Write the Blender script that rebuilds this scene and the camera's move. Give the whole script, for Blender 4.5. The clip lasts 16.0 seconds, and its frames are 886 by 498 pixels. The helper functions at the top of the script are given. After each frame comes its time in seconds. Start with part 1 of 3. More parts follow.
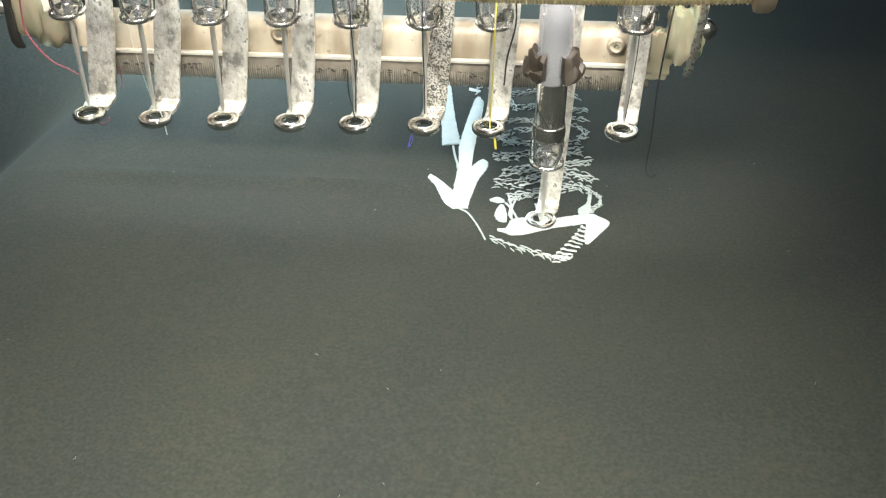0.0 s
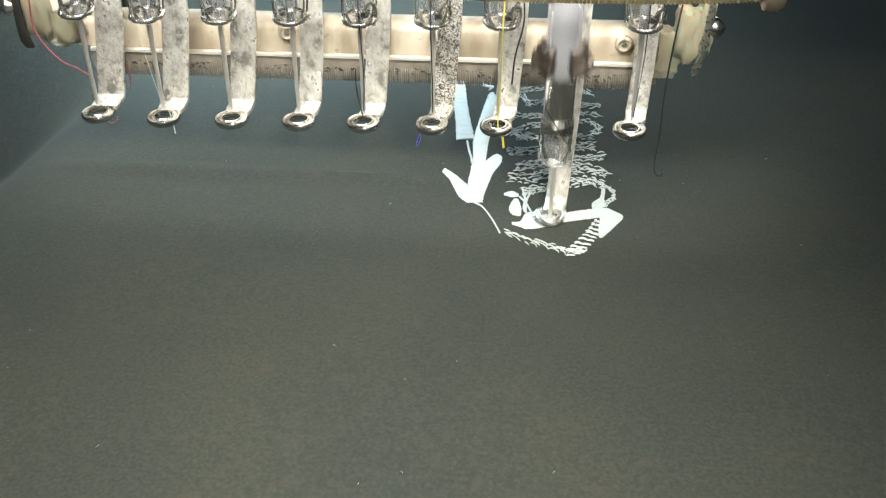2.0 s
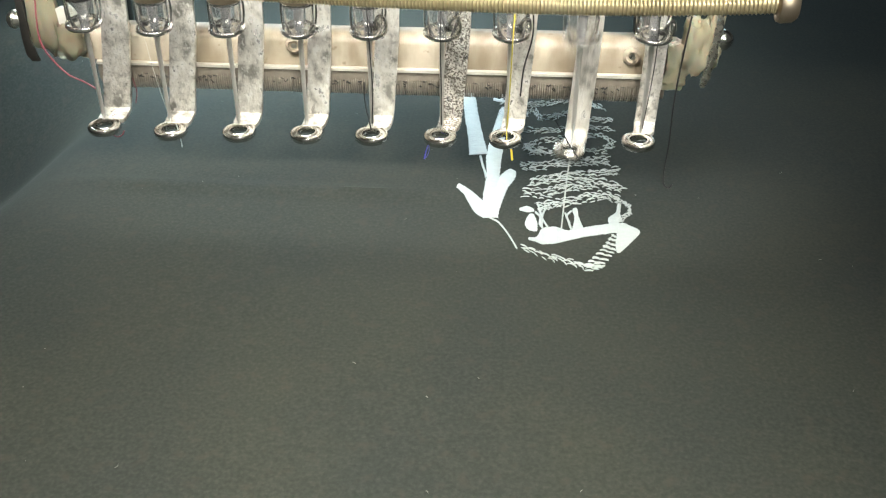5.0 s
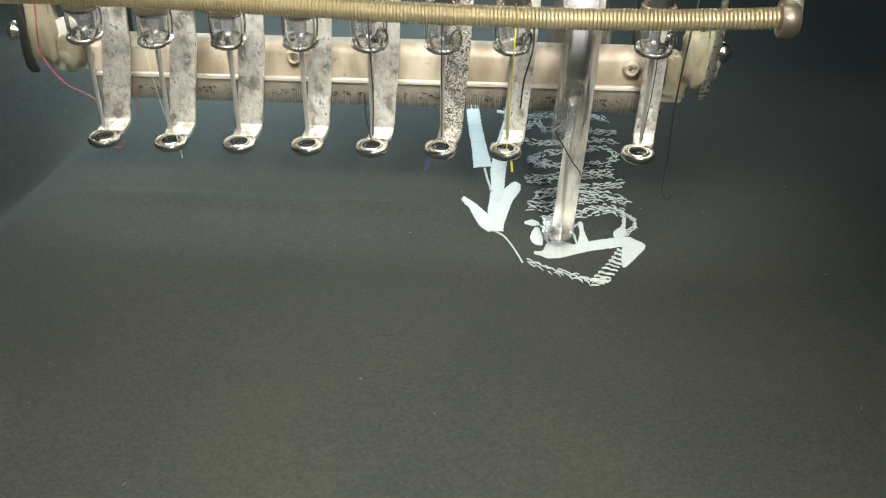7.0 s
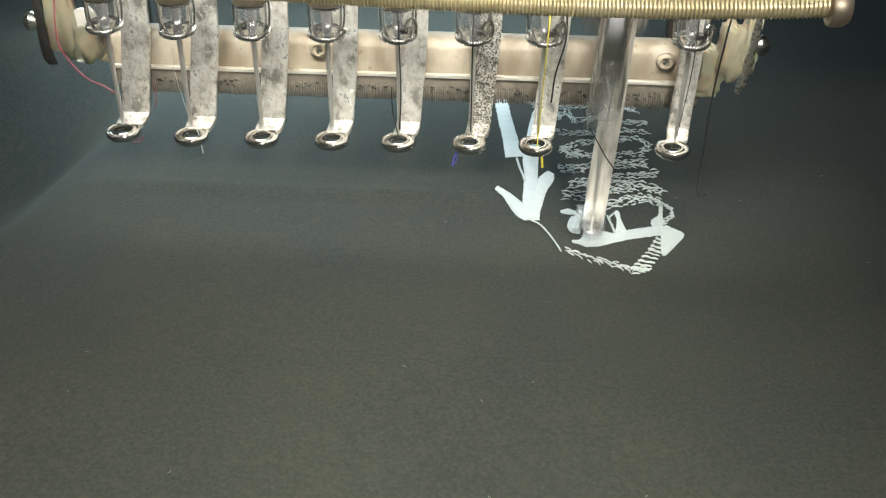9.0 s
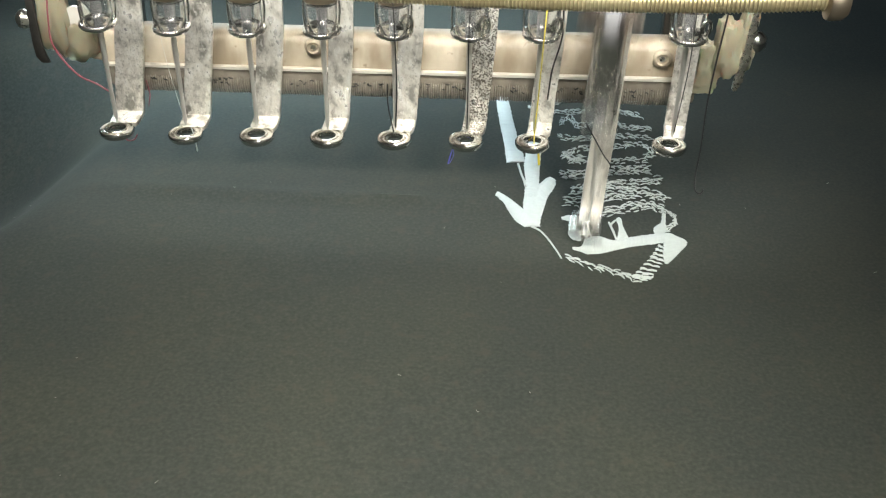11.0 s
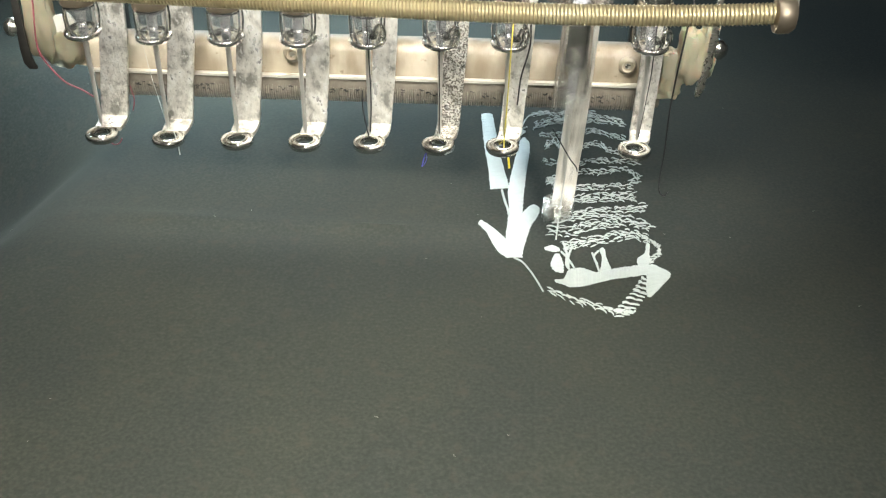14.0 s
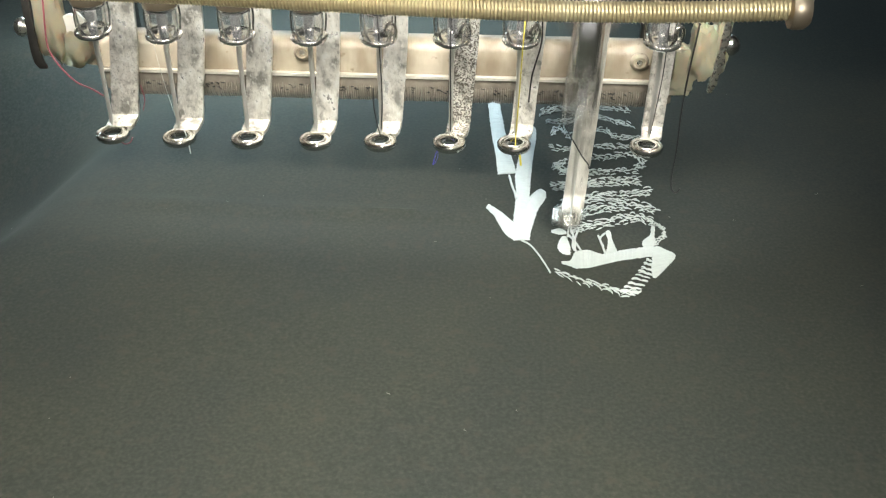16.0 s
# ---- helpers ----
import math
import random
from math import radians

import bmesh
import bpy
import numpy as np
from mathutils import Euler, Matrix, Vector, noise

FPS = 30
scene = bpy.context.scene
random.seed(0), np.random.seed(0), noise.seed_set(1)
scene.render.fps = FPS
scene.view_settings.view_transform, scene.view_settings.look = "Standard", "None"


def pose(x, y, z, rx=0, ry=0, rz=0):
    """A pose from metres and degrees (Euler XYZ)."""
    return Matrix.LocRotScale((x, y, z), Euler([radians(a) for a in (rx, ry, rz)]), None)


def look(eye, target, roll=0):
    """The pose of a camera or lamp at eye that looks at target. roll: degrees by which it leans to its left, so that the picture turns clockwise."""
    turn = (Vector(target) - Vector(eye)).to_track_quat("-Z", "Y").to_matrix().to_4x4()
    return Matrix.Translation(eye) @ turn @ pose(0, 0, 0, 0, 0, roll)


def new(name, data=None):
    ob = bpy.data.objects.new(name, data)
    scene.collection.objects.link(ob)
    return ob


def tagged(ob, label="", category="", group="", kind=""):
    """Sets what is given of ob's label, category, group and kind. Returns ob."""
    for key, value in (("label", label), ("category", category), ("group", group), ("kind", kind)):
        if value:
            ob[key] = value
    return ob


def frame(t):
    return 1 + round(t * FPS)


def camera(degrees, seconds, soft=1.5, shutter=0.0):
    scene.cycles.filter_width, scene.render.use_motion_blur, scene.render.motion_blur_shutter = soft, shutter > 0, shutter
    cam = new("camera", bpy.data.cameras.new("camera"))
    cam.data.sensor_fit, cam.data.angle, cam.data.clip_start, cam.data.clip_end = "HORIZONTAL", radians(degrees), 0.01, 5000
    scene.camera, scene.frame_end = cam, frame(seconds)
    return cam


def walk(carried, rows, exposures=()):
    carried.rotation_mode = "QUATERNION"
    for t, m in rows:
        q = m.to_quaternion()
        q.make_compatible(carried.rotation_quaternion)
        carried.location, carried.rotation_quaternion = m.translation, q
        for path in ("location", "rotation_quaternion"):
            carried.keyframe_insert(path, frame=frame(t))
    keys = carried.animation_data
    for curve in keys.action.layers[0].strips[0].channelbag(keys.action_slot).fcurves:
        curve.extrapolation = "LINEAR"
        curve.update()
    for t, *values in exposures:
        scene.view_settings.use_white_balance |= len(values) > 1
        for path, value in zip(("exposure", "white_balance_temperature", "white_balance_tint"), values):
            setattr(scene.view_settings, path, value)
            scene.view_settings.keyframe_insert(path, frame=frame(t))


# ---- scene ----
from collections import namedtuple

# ---------------------------------------------------------------- camera
cam = camera(47.48, 16.0, soft=1.25, shutter=0.35)
walk(cam, [
    (0, pose(0.03340, -0.17023, 0.11403, 54.599, -0.347, 5.533)),
    (0.5, pose(0.03358, -0.17118, 0.11377, 54.849, -0.289, 5.419)),
    (1, pose(0.03301, -0.17090, 0.11371, 54.717, -0.317, 5.425)),
    (1.5, pose(0.03258, -0.17040, 0.11381, 54.512, -0.328, 5.569)),
    (2, pose(0.03269, -0.17054, 0.11412, 54.544, -0.182, 5.709)),
    (2.5, pose(0.03217, -0.17079, 0.11480, 54.550, -0.183, 5.601)),
    (3, pose(0.03098, -0.17011, 0.11433, 54.507, -0.107, 5.481)),
    (5.5, pose(0.02886, -0.17050, 0.11351, 55.431, -0.414, 5.087)),
    (6, pose(0.02838, -0.16980, 0.11527, 55.119, -0.500, 5.062)),
    (6.5, pose(0.02772, -0.17031, 0.11482, 55.495, -0.483, 4.842)),
    (7, pose(0.02728, -0.17011, 0.11504, 55.532, -0.597, 4.726)),
    (7.5, pose(0.02725, -0.17006, 0.11465, 55.688, -0.653, 4.757)),
    (8, pose(0.02657, -0.16952, 0.11433, 55.922, -0.762, 4.707)),
    (8.5, pose(0.02247, -0.16694, 0.11229, 55.836, -0.714, 4.861)),
    (11, pose(0.02101, -0.16680, 0.10887, 56.174, -0.794, 4.356)),
    (11.5, pose(0.02096, -0.16799, 0.11278, 56.038, -0.800, 4.245)),
    (12, pose(0.02509, -0.17043, 0.11410, 56.047, -0.851, 4.193)),
    (12.5, pose(0.02724, -0.17232, 0.11440, 55.868, -0.795, 4.254)),
    (13, pose(0.02725, -0.17206, 0.11444, 55.769, -0.873, 4.348)),
    (13.5, pose(0.02755, -0.17120, 0.11435, 55.599, -0.884, 4.351)),
    (14, pose(0.02630, -0.17147, 0.11435, 55.692, -0.815, 4.310)),
    (14.5, pose(0.02536, -0.17096, 0.11338, 55.555, -0.755, 4.239)),
    (15, pose(0.02476, -0.17074, 0.11338, 55.534, -0.648, 4.329)),
    (15.5, pose(0.02521, -0.17026, 0.11335, 55.362, -0.528, 4.521)),
    (16, pose(0.02495, -0.17088, 0.11442, 55.448, -0.436, 4.396)),
], exposures=[(0, 0.36), (2.0, 0.29), (3.0, 0.23), (5.5, 0.12), (7.0, -0.01), (8.5, -0.02), (11.0, 0.0), (12.0, 0.03), (12.5, 0.22), (14.5, 0.19), (16.0, 0.14)])

# ---------------------------------------------------------------- light
world = bpy.data.worlds.new("room_light")
scene.world = world
world.use_nodes = True
world.node_tree.nodes["Background"].inputs["Color"].default_value = (0.96, 1.0, 0.90, 1)
world.node_tree.nodes["Background"].inputs["Strength"].default_value = 0.12


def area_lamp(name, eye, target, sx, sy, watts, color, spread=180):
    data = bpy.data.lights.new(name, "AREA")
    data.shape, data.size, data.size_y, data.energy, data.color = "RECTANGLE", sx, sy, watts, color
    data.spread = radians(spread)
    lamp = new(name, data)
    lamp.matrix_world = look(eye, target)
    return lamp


# added unseen fills: overhead, cool from behind, cool under the machine, narrow front pool
area_lamp("overhead_fill", (-0.05, -0.35, 1.55), (0.0, 0.0, 0.0), 1.2, 0.25, 7.0, (1.0, 0.99, 0.86))
area_lamp("cool_back_fill", (0.05, 1.45, 0.52), (-0.03, 0.08, 0.0), 0.9, 0.5, 5.2, (0.66, 0.88, 1.0))
area_lamp("cool_rear_fill", (-0.037, 0.090, 0.0645), (-0.036, 0.088, 0.0), 0.145, 0.014, 0.28, (0.72, 0.92, 1.0), 150)
# narrow cone, so the cloth darkens towards the sides and corners
area_lamp("front_pool_fill", (0.14, -0.43, 0.30), (0.010, -0.084, 0.0), 0.14, 0.09, 0.235, (1.0, 0.97, 0.84), 20)
# unseen light strip, assumed under the front edge of the machine
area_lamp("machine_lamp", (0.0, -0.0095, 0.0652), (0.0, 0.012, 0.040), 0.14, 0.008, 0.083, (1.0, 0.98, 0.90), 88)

# ---------------------------------------------------------------- materials


class Nodes:
    """A small helper round one node material."""

    def __init__(self, name, rough=0.5, metal=0.0):
        self.mat = bpy.data.materials.new(name)
        self.mat.use_nodes = True
        self.tree = self.mat.node_tree
        self.out = self.tree.nodes["Principled BSDF"]
        self.out.inputs["Roughness"].default_value = rough
        self.out.inputs["Metallic"].default_value = metal
        self.co = self.tree.nodes.new("ShaderNodeTexCoord").outputs["Object"]

    def node(self, kind, **values):
        n = self.tree.nodes.new(kind)
        for key, value in values.items():
            n.inputs[key.replace("_", " ")].default_value = value
        return n

    def join(self, a, b):
        self.tree.links.new(a, b)

    def noise(self, scale, detail=3.0, stretch=(1, 1, 1), offset=None):
        m = self.node("ShaderNodeMapping")
        m.inputs["Scale"].default_value = stretch
        self.join(self.co, m.inputs["Vector"])
        if offset is not None:
            self.join(offset, m.inputs["Location"])
        n = self.node("ShaderNodeTexNoise", Scale=scale, Detail=detail)
        self.join(m.outputs["Vector"], n.inputs["Vector"])
        return n.outputs["Fac"]

    def ramp(self, fac, stops):
        r = self.tree.nodes.new("ShaderNodeValToRGB")
        while len(r.color_ramp.elements) < len(stops):
            r.color_ramp.elements.new(0.5)
        for e, (p, c) in zip(r.color_ramp.elements, stops):
            e.position, e.color = p, (*c, 1) if len(c) == 3 else c
        self.join(fac, r.inputs["Fac"])
        return r.outputs["Color"]

    def mix(self, fac, a, b, how="MIX"):
        m = self.tree.nodes.new("ShaderNodeMix")
        m.data_type, m.blend_type = "RGBA", how
        for value, socket in ((fac, m.inputs[0]), (a, m.inputs[6]), (b, m.inputs[7])):
            if isinstance(value, (int, float)):
                socket.default_value = value
            elif isinstance(value, tuple):
                socket.default_value = (*value, 1)
            else:
                self.join(value, socket)
        return m.outputs[2]

    def color(self, c):
        if isinstance(c, tuple):
            self.out.inputs["Base Color"].default_value = (*c, 1)
        else:
            self.join(c, self.out.inputs["Base Color"])

    def rough(self, fac, low, high):
        m = self.tree.nodes.new("ShaderNodeMapRange")
        m.inputs["To Min"].default_value, m.inputs["To Max"].default_value = low, high
        self.join(fac, m.inputs["Value"])
        self.join(m.outputs["Result"], self.out.inputs["Roughness"])

    def bump(self, fac, strength, metres):
        b = self.node("ShaderNodeBump", Strength=strength, Distance=metres)
        self.join(fac, b.inputs["Height"])
        self.join(b.outputs["Normal"], self.out.inputs["Normal"])

    def random(self):
        return self.tree.nodes.new("ShaderNodeObjectInfo").outputs["Random"]


def cloth_material():
    n = Nodes("black_cotton", rough=0.92)
    fine = n.noise(1500, 3)
    lint = n.noise(330, 6)
    broad = n.noise(28, 3)
    c = n.ramp(fine, [(0.30, (0.0235, 0.0268, 0.0252)), (0.55, (0.0295, 0.0332, 0.0308)), (0.80, (0.040, 0.0420, 0.0382))])
    c = n.mix(n.ramp(lint, [(0.56, (0, 0, 0)), (0.78, (1, 1, 1))]), c, (0.038, 0.0365, 0.032))
    c = n.mix(n.ramp(broad, [(0.35, (0, 0, 0)), (0.70, (1, 1, 1))]), c, n.mix(1.0, c, (1.22, 1.16, 1.06), "MULTIPLY"))
    n.color(c)
    n.bump(fine, 0.12, 0.0003)
    n.out.inputs["Specular IOR Level"].default_value = 0.12
    n.out.inputs["Sheen Weight"].default_value = 0.02
    n.out.inputs["Sheen Roughness"].default_value = 0.45
    n.out.inputs["Sheen Tint"].default_value = (0.82, 0.92, 0.88, 1)
    return n.mat


def thread_material(name, c, rough=0.42, sheen=0.2):
    n = Nodes(name, rough=rough)
    strands = n.tree.nodes.new("ShaderNodeNewGeometry").outputs["Random Per Island"]
    worn = n.mix(n.noise(900, 2), tuple(0.82 * v for v in c), c)
    n.color(n.mix(strands, n.mix(1.0, worn, (0.90, 0.91, 0.92), "MULTIPLY"), worn))
    n.bump(n.noise(2600, 2), 0.3, 0.0002)
    n.out.inputs["Sheen Weight"].default_value = sheen
    return n.mat


def chrome_material():
    n = Nodes("polished_chrome", metal=1.0)
    n.color(n.mix(n.noise(260, 3), (0.60, 0.58, 0.54), (0.80, 0.79, 0.76)))
    n.rough(n.noise(700, 4), 0.10, 0.28)
    return n.mat


def mirror_material():
    n = Nodes("streaked_bar_chrome", metal=1.0)
    # light and dark streaks down the bar painted in for reflections
    n.color(n.mix(n.noise(900, 3, (1.5, 1.5, 0.06)), (0.52, 0.48, 0.46), (0.90, 0.89, 0.88)))
    n.rough(n.noise(900, 3, (2.5, 2.5, 0.12)), 0.10, 0.32)
    return n.mat


def clear_material():
    n = Nodes("clear_plastic", rough=0.06)
    n.color(n.mix(n.noise(300, 2), (0.86, 0.86, 0.84), (0.95, 0.95, 0.94)))
    n.out.inputs["Transmission Weight"].default_value = 0.97
    n.out.inputs["IOR"].default_value = 1.22
    return n.mat


def worn_steel_material(name="worn_plated_steel", pitted=False):
    n = Nodes(name, metal=0.72)
    comb = n.node("ShaderNodeCombineXYZ")
    rnd = n.random()
    for k in "XYZ":
        n.join(rnd, comb.inputs[k])
    blot = n.noise(430, 8, (1, 1, 0.8), comb.outputs["Vector"])
    pits = n.noise(2300, 4, (1, 1, 1), comb.outputs["Vector"])
    c = n.ramp(blot, [(0.33, (0.30, 0.29, 0.26)), (0.43, (0.66, 0.63, 0.58)), (0.52, (0.80, 0.77, 0.71)), (0.62, (0.93, 0.91, 0.87))])
    shift = n.tree.nodes.new("ShaderNodeMath")
    shift.operation = "MULTIPLY_ADD"
    shift.inputs[1].default_value = -0.16
    n.join(rnd, shift.inputs[0])
    n.join(pits, shift.inputs[2])
    c = n.mix(n.ramp(shift.outputs[0], [(0.25, (0.35, 0.35, 0.35)), (0.34, (0, 0, 0))]), c, (0.16, 0.14, 0.115))
    scuff = n.noise(1150, 6, (1.2, 1, 0.8), comb.outputs["Vector"])
    c = n.mix(n.ramp(scuff, [(0.56, (0, 0, 0)), (0.66, (0.7, 0.7, 0.7))]), c, (0.93, 0.91, 0.86))
    c = n.mix(n.ramp(scuff, [(0.30, (0.6, 0.6, 0.6)), (0.40, (0, 0, 0))]), c, (0.22, 0.20, 0.17))
    if pitted:
        spots = n.noise(3000, 2, (1, 1, 1), comb.outputs["Vector"])
        c = n.mix(n.ramp(spots, [(0.45, (0.9, 0.9, 0.9)), (0.50, (0, 0, 0))]), c, (0.10, 0.085, 0.065))
    n.color(c)
    n.rough(blot, 0.42, 0.2)
    n.bump(scuff, 0.5, 0.00045)
    return n.mat


def brass_material():
    n = Nodes("brass_spring_wire", metal=0.55)
    n.color(n.ramp(n.noise(60, 4), [(0.3, (0.64, 0.53, 0.33)), (0.6, (0.76, 0.65, 0.43)), (0.8, (0.86, 0.77, 0.57))]))
    n.rough(n.noise(300, 3), 0.36, 0.5)
    return n.mat


def paint_material():
    n = Nodes("stained_cream_paint", rough=0.5)
    big, small = n.noise(70, 5), n.noise(520, 4)
    c = n.ramp(big, [(0.32, (0.29, 0.24, 0.17)), (0.52, (0.43, 0.37, 0.28)), (0.72, (0.54, 0.48, 0.385))])
    c = n.mix(n.ramp(small, [(0.64, (0, 0, 0)), (0.74, (1, 1, 1))]), c, (0.20, 0.15, 0.10))
    drip = n.noise(160, 6, (1, 1, 0.35))
    c = n.mix(n.ramp(drip, [(0.42, (0, 0, 0)), (0.64, (1, 1, 1))]), c, (0.25, 0.20, 0.14))
    n.color(c)
    n.bump(small, 0.2, 0.0003)
    return n.mat


def plain_material(name, a, b, scale=200, rough=0.5, metal=0.0, lift=0.2):
    n = Nodes(name, rough=rough, metal=metal)
    fac = n.noise(scale, 4)
    n.color(n.mix(fac, a, b))
    n.rough(n.noise(scale * 3, 2), rough * 0.8, min(1.0, rough * 1.2))
    n.bump(fac, lift, 0.0003)
    return n.mat


def plastic_material():
    n = Nodes("milky_plastic", rough=0.32)
    fac = n.noise(190, 3)
    n.color(n.mix(fac, (0.28, 0.255, 0.17), (0.45, 0.41, 0.30)))
    n.out.inputs["Transmission Weight"].default_value = 0.62
    n.out.inputs["Subsurface Weight"].default_value = 0.2
    n.out.inputs["Subsurface Scale"].default_value = 0.004
    n.bump(n.noise(420, 3), 0.4, 0.0005)
    return n.mat


M = namedtuple("M", "ring clear mirror needle sleeve cap cloth white red blue yellow black pale lint chrome steel pitted brass paint edge pad bristle dark grime bronze plastic screw wall table")(
    plain_material("dark_polished_steel", (0.42, 0.41, 0.385), (0.66, 0.645, 0.615), 350, 0.2, 1.0, 0.05),
    clear_material(),
    mirror_material(),
    plain_material("bright_nickel", (0.66, 0.64, 0.60), (0.86, 0.84, 0.80), 300, 0.32, 0.8, 0.05),
    plain_material("satin_sleeve", (0.60, 0.60, 0.65), (0.78, 0.78, 0.83), 120, 0.24, 0.78, 0.05),
    plain_material("tarnished_cap", (0.34, 0.27, 0.20), (0.62, 0.54, 0.45), 200, 0.42, 0.8),
    cloth_material(),
    thread_material("white_thread", (0.43, 0.468, 0.463)),
    thread_material("red_thread", (0.22, 0.035, 0.05)),
    thread_material("violet_blue_thread", (0.07, 0.06, 0.42)),
    thread_material("yellow_thread", (0.62, 0.50, 0.03)),
    thread_material("black_thread", (0.004, 0.004, 0.005), 0.6, 0.0),
    thread_material("pale_thread", (0.55, 0.55, 0.52)),
    thread_material("grey_lint", (0.24, 0.24, 0.22), 0.8, 0.0),
    chrome_material(),
    worn_steel_material(),
    worn_steel_material("pitted_plated_steel", True),
    brass_material(),
    paint_material(),
    plain_material("bright_worn_edge", (0.70, 0.66, 0.58), (0.90, 0.87, 0.80), 300, 0.35, 0.6),
    plain_material("dirty_grey_pad", (0.06, 0.052, 0.042), (0.27, 0.235, 0.19), 420, 0.85),
    plain_material("grey_bristle", (0.09, 0.08, 0.066), (0.31, 0.28, 0.23), 900, 0.7),
    plain_material("blackened_steel", (0.035, 0.035, 0.035), (0.10, 0.095, 0.085), 400, 0.35, 0.8),
    plain_material("grimy_steel", (0.008, 0.006, 0.005), (0.055, 0.042, 0.03), 650, 0.55, 0.3, 0.6),
    plain_material("brown_bronze", (0.06, 0.048, 0.034), (0.17, 0.14, 0.10), 500, 0.42, 0.7),
    plastic_material(),
    plain_material("screw_steel", (0.55, 0.52, 0.46), (0.80, 0.78, 0.72), 500, 0.28, 1.0),
    plain_material("dull_wall", (0.30, 0.30, 0.28), (0.36, 0.36, 0.34), 3, 0.9),
    plain_material("table_laminate", (0.22, 0.22, 0.21), (0.30, 0.30, 0.29), 12, 0.5),
)

# ---------------------------------------------------------------- mesh helpers (lengths in millimetres)
MM = 0.001


def part(name, bm, material, parent=None, label="", smooth=True):
    """Links a bmesh, drawn in millimetres, as one mesh object under parent."""
    bmesh.ops.recalc_face_normals(bm, faces=bm.faces)
    bmesh.ops.scale(bm, vec=(MM, MM, MM), verts=bm.verts)
    me = bpy.data.meshes.new(name)
    bm.to_mesh(me)
    bm.free()
    me.materials.append(material)
    if smooth:
        me.shade_smooth()
        me.set_sharp_from_angle(angle=radians(40))
    ob = new(name, me)
    if parent is not None:
        ob.parent = parent
    if label:
        ob["label"] = label
    return ob


def thing(name, x, y, z, label, category, group=""):
    ob = new(name)
    ob.empty_display_size = 0.005
    ob.matrix_basis = pose(x * MM, y * MM, z * MM)
    return tagged(ob, label, category, group)


def lathe(bm, profile, sides=24, at=(0, 0, 0), axis="Z", opening=None):
    """Turns a list of (radius, height) round an axis; the ends are closed. opening: degrees left out of an open ring."""
    if opening:
        a0, a1 = opening[1] - 360, opening[0]
        turns = [radians(a0 + (a1 - a0) * i / sides) for i in range(sides + 1)]
    else:
        turns = [2 * math.pi * i / sides for i in range(sides)]
    rings = []
    for r, h in profile:
        ring = []
        for a in turns:
            p = (r * math.cos(a), r * math.sin(a), h)
            if axis == "X":
                p = (p[2], p[0], p[1])
            elif axis == "Y":
                p = (p[0], -p[2], p[1])
            ring.append(bm.verts.new((p[0] + at[0], p[1] + at[1], p[2] + at[2])))
        rings.append(ring)
    n = len(turns)
    if opening:
        for a, b in zip(rings, rings[1:] + rings[:1]):
            for i in range(n - 1):
                bm.faces.new((a[i], a[i + 1], b[i + 1], b[i]))
        bm.faces.new([r[0] for r in rings])
        bm.faces.new([r[-1] for r in rings][::-1])
        return bm
    for a, b in zip(rings, rings[1:]):
        for i in range(n):
            j = (i + 1) % n
            bm.faces.new((a[i], a[j], b[j], b[i]))
    bm.faces.new(rings[0][::-1])
    bm.faces.new(rings[-1])
    return bm


def tube(bm, points, radius, sides=6, closed=False):
    """A round tube along points; radius may be a list."""
    pts = [Vector(p) for p in points]
    n = len(pts)
    rads = radius if isinstance(radius, (list, tuple)) else [radius] * n
    rings, side = [], None
    for i, p in enumerate(pts):
        a = pts[(i - 1) % n] if closed or i else p
        b = pts[(i + 1) % n] if closed or i < n - 1 else p
        d = (b - a).normalized()
        if side is None:
            side = d.cross(Vector((0, 0, 1)))
            if side.length < 0.2:
                side = d.cross(Vector((0, 1, 0)))
        side = (side - d * side.dot(d)).normalized()
        up = d.cross(side)
        rings.append([bm.verts.new(p + rads[i] * (math.cos(2 * math.pi * k / sides) * side + math.sin(2 * math.pi * k / sides) * up))
                      for k in range(sides)])
    pairs = list(zip(rings, rings[1:])) + ([(rings[-1], rings[0])] if closed else [])
    for a, b in pairs:
        for k in range(sides):
            m = (k + 1) % sides
            bm.faces.new((a[k], a[m], b[m], b[k]))
    if not closed:
        bm.faces.new(rings[0][::-1])
        bm.faces.new(rings[-1])
    return bm


def box(bm, x0, x1, y0, y1, z0, z1, bevel=0.0):
    made = bmesh.ops.create_cube(bm, size=1.0)["verts"]
    for v in made:
        v.co = Vector(((x0 + x1) / 2 + v.co.x * (x1 - x0), (y0 + y1) / 2 + v.co.y * (y1 - y0), (z0 + z1) / 2 + v.co.z * (z1 - z0)))
    if bevel:
        edges = {e for v in made for e in v.link_edges}
        bmesh.ops.bevel(bm, geom=list(edges), offset=bevel, segments=2, affect="EDGES", profile=0.5)
    return bm


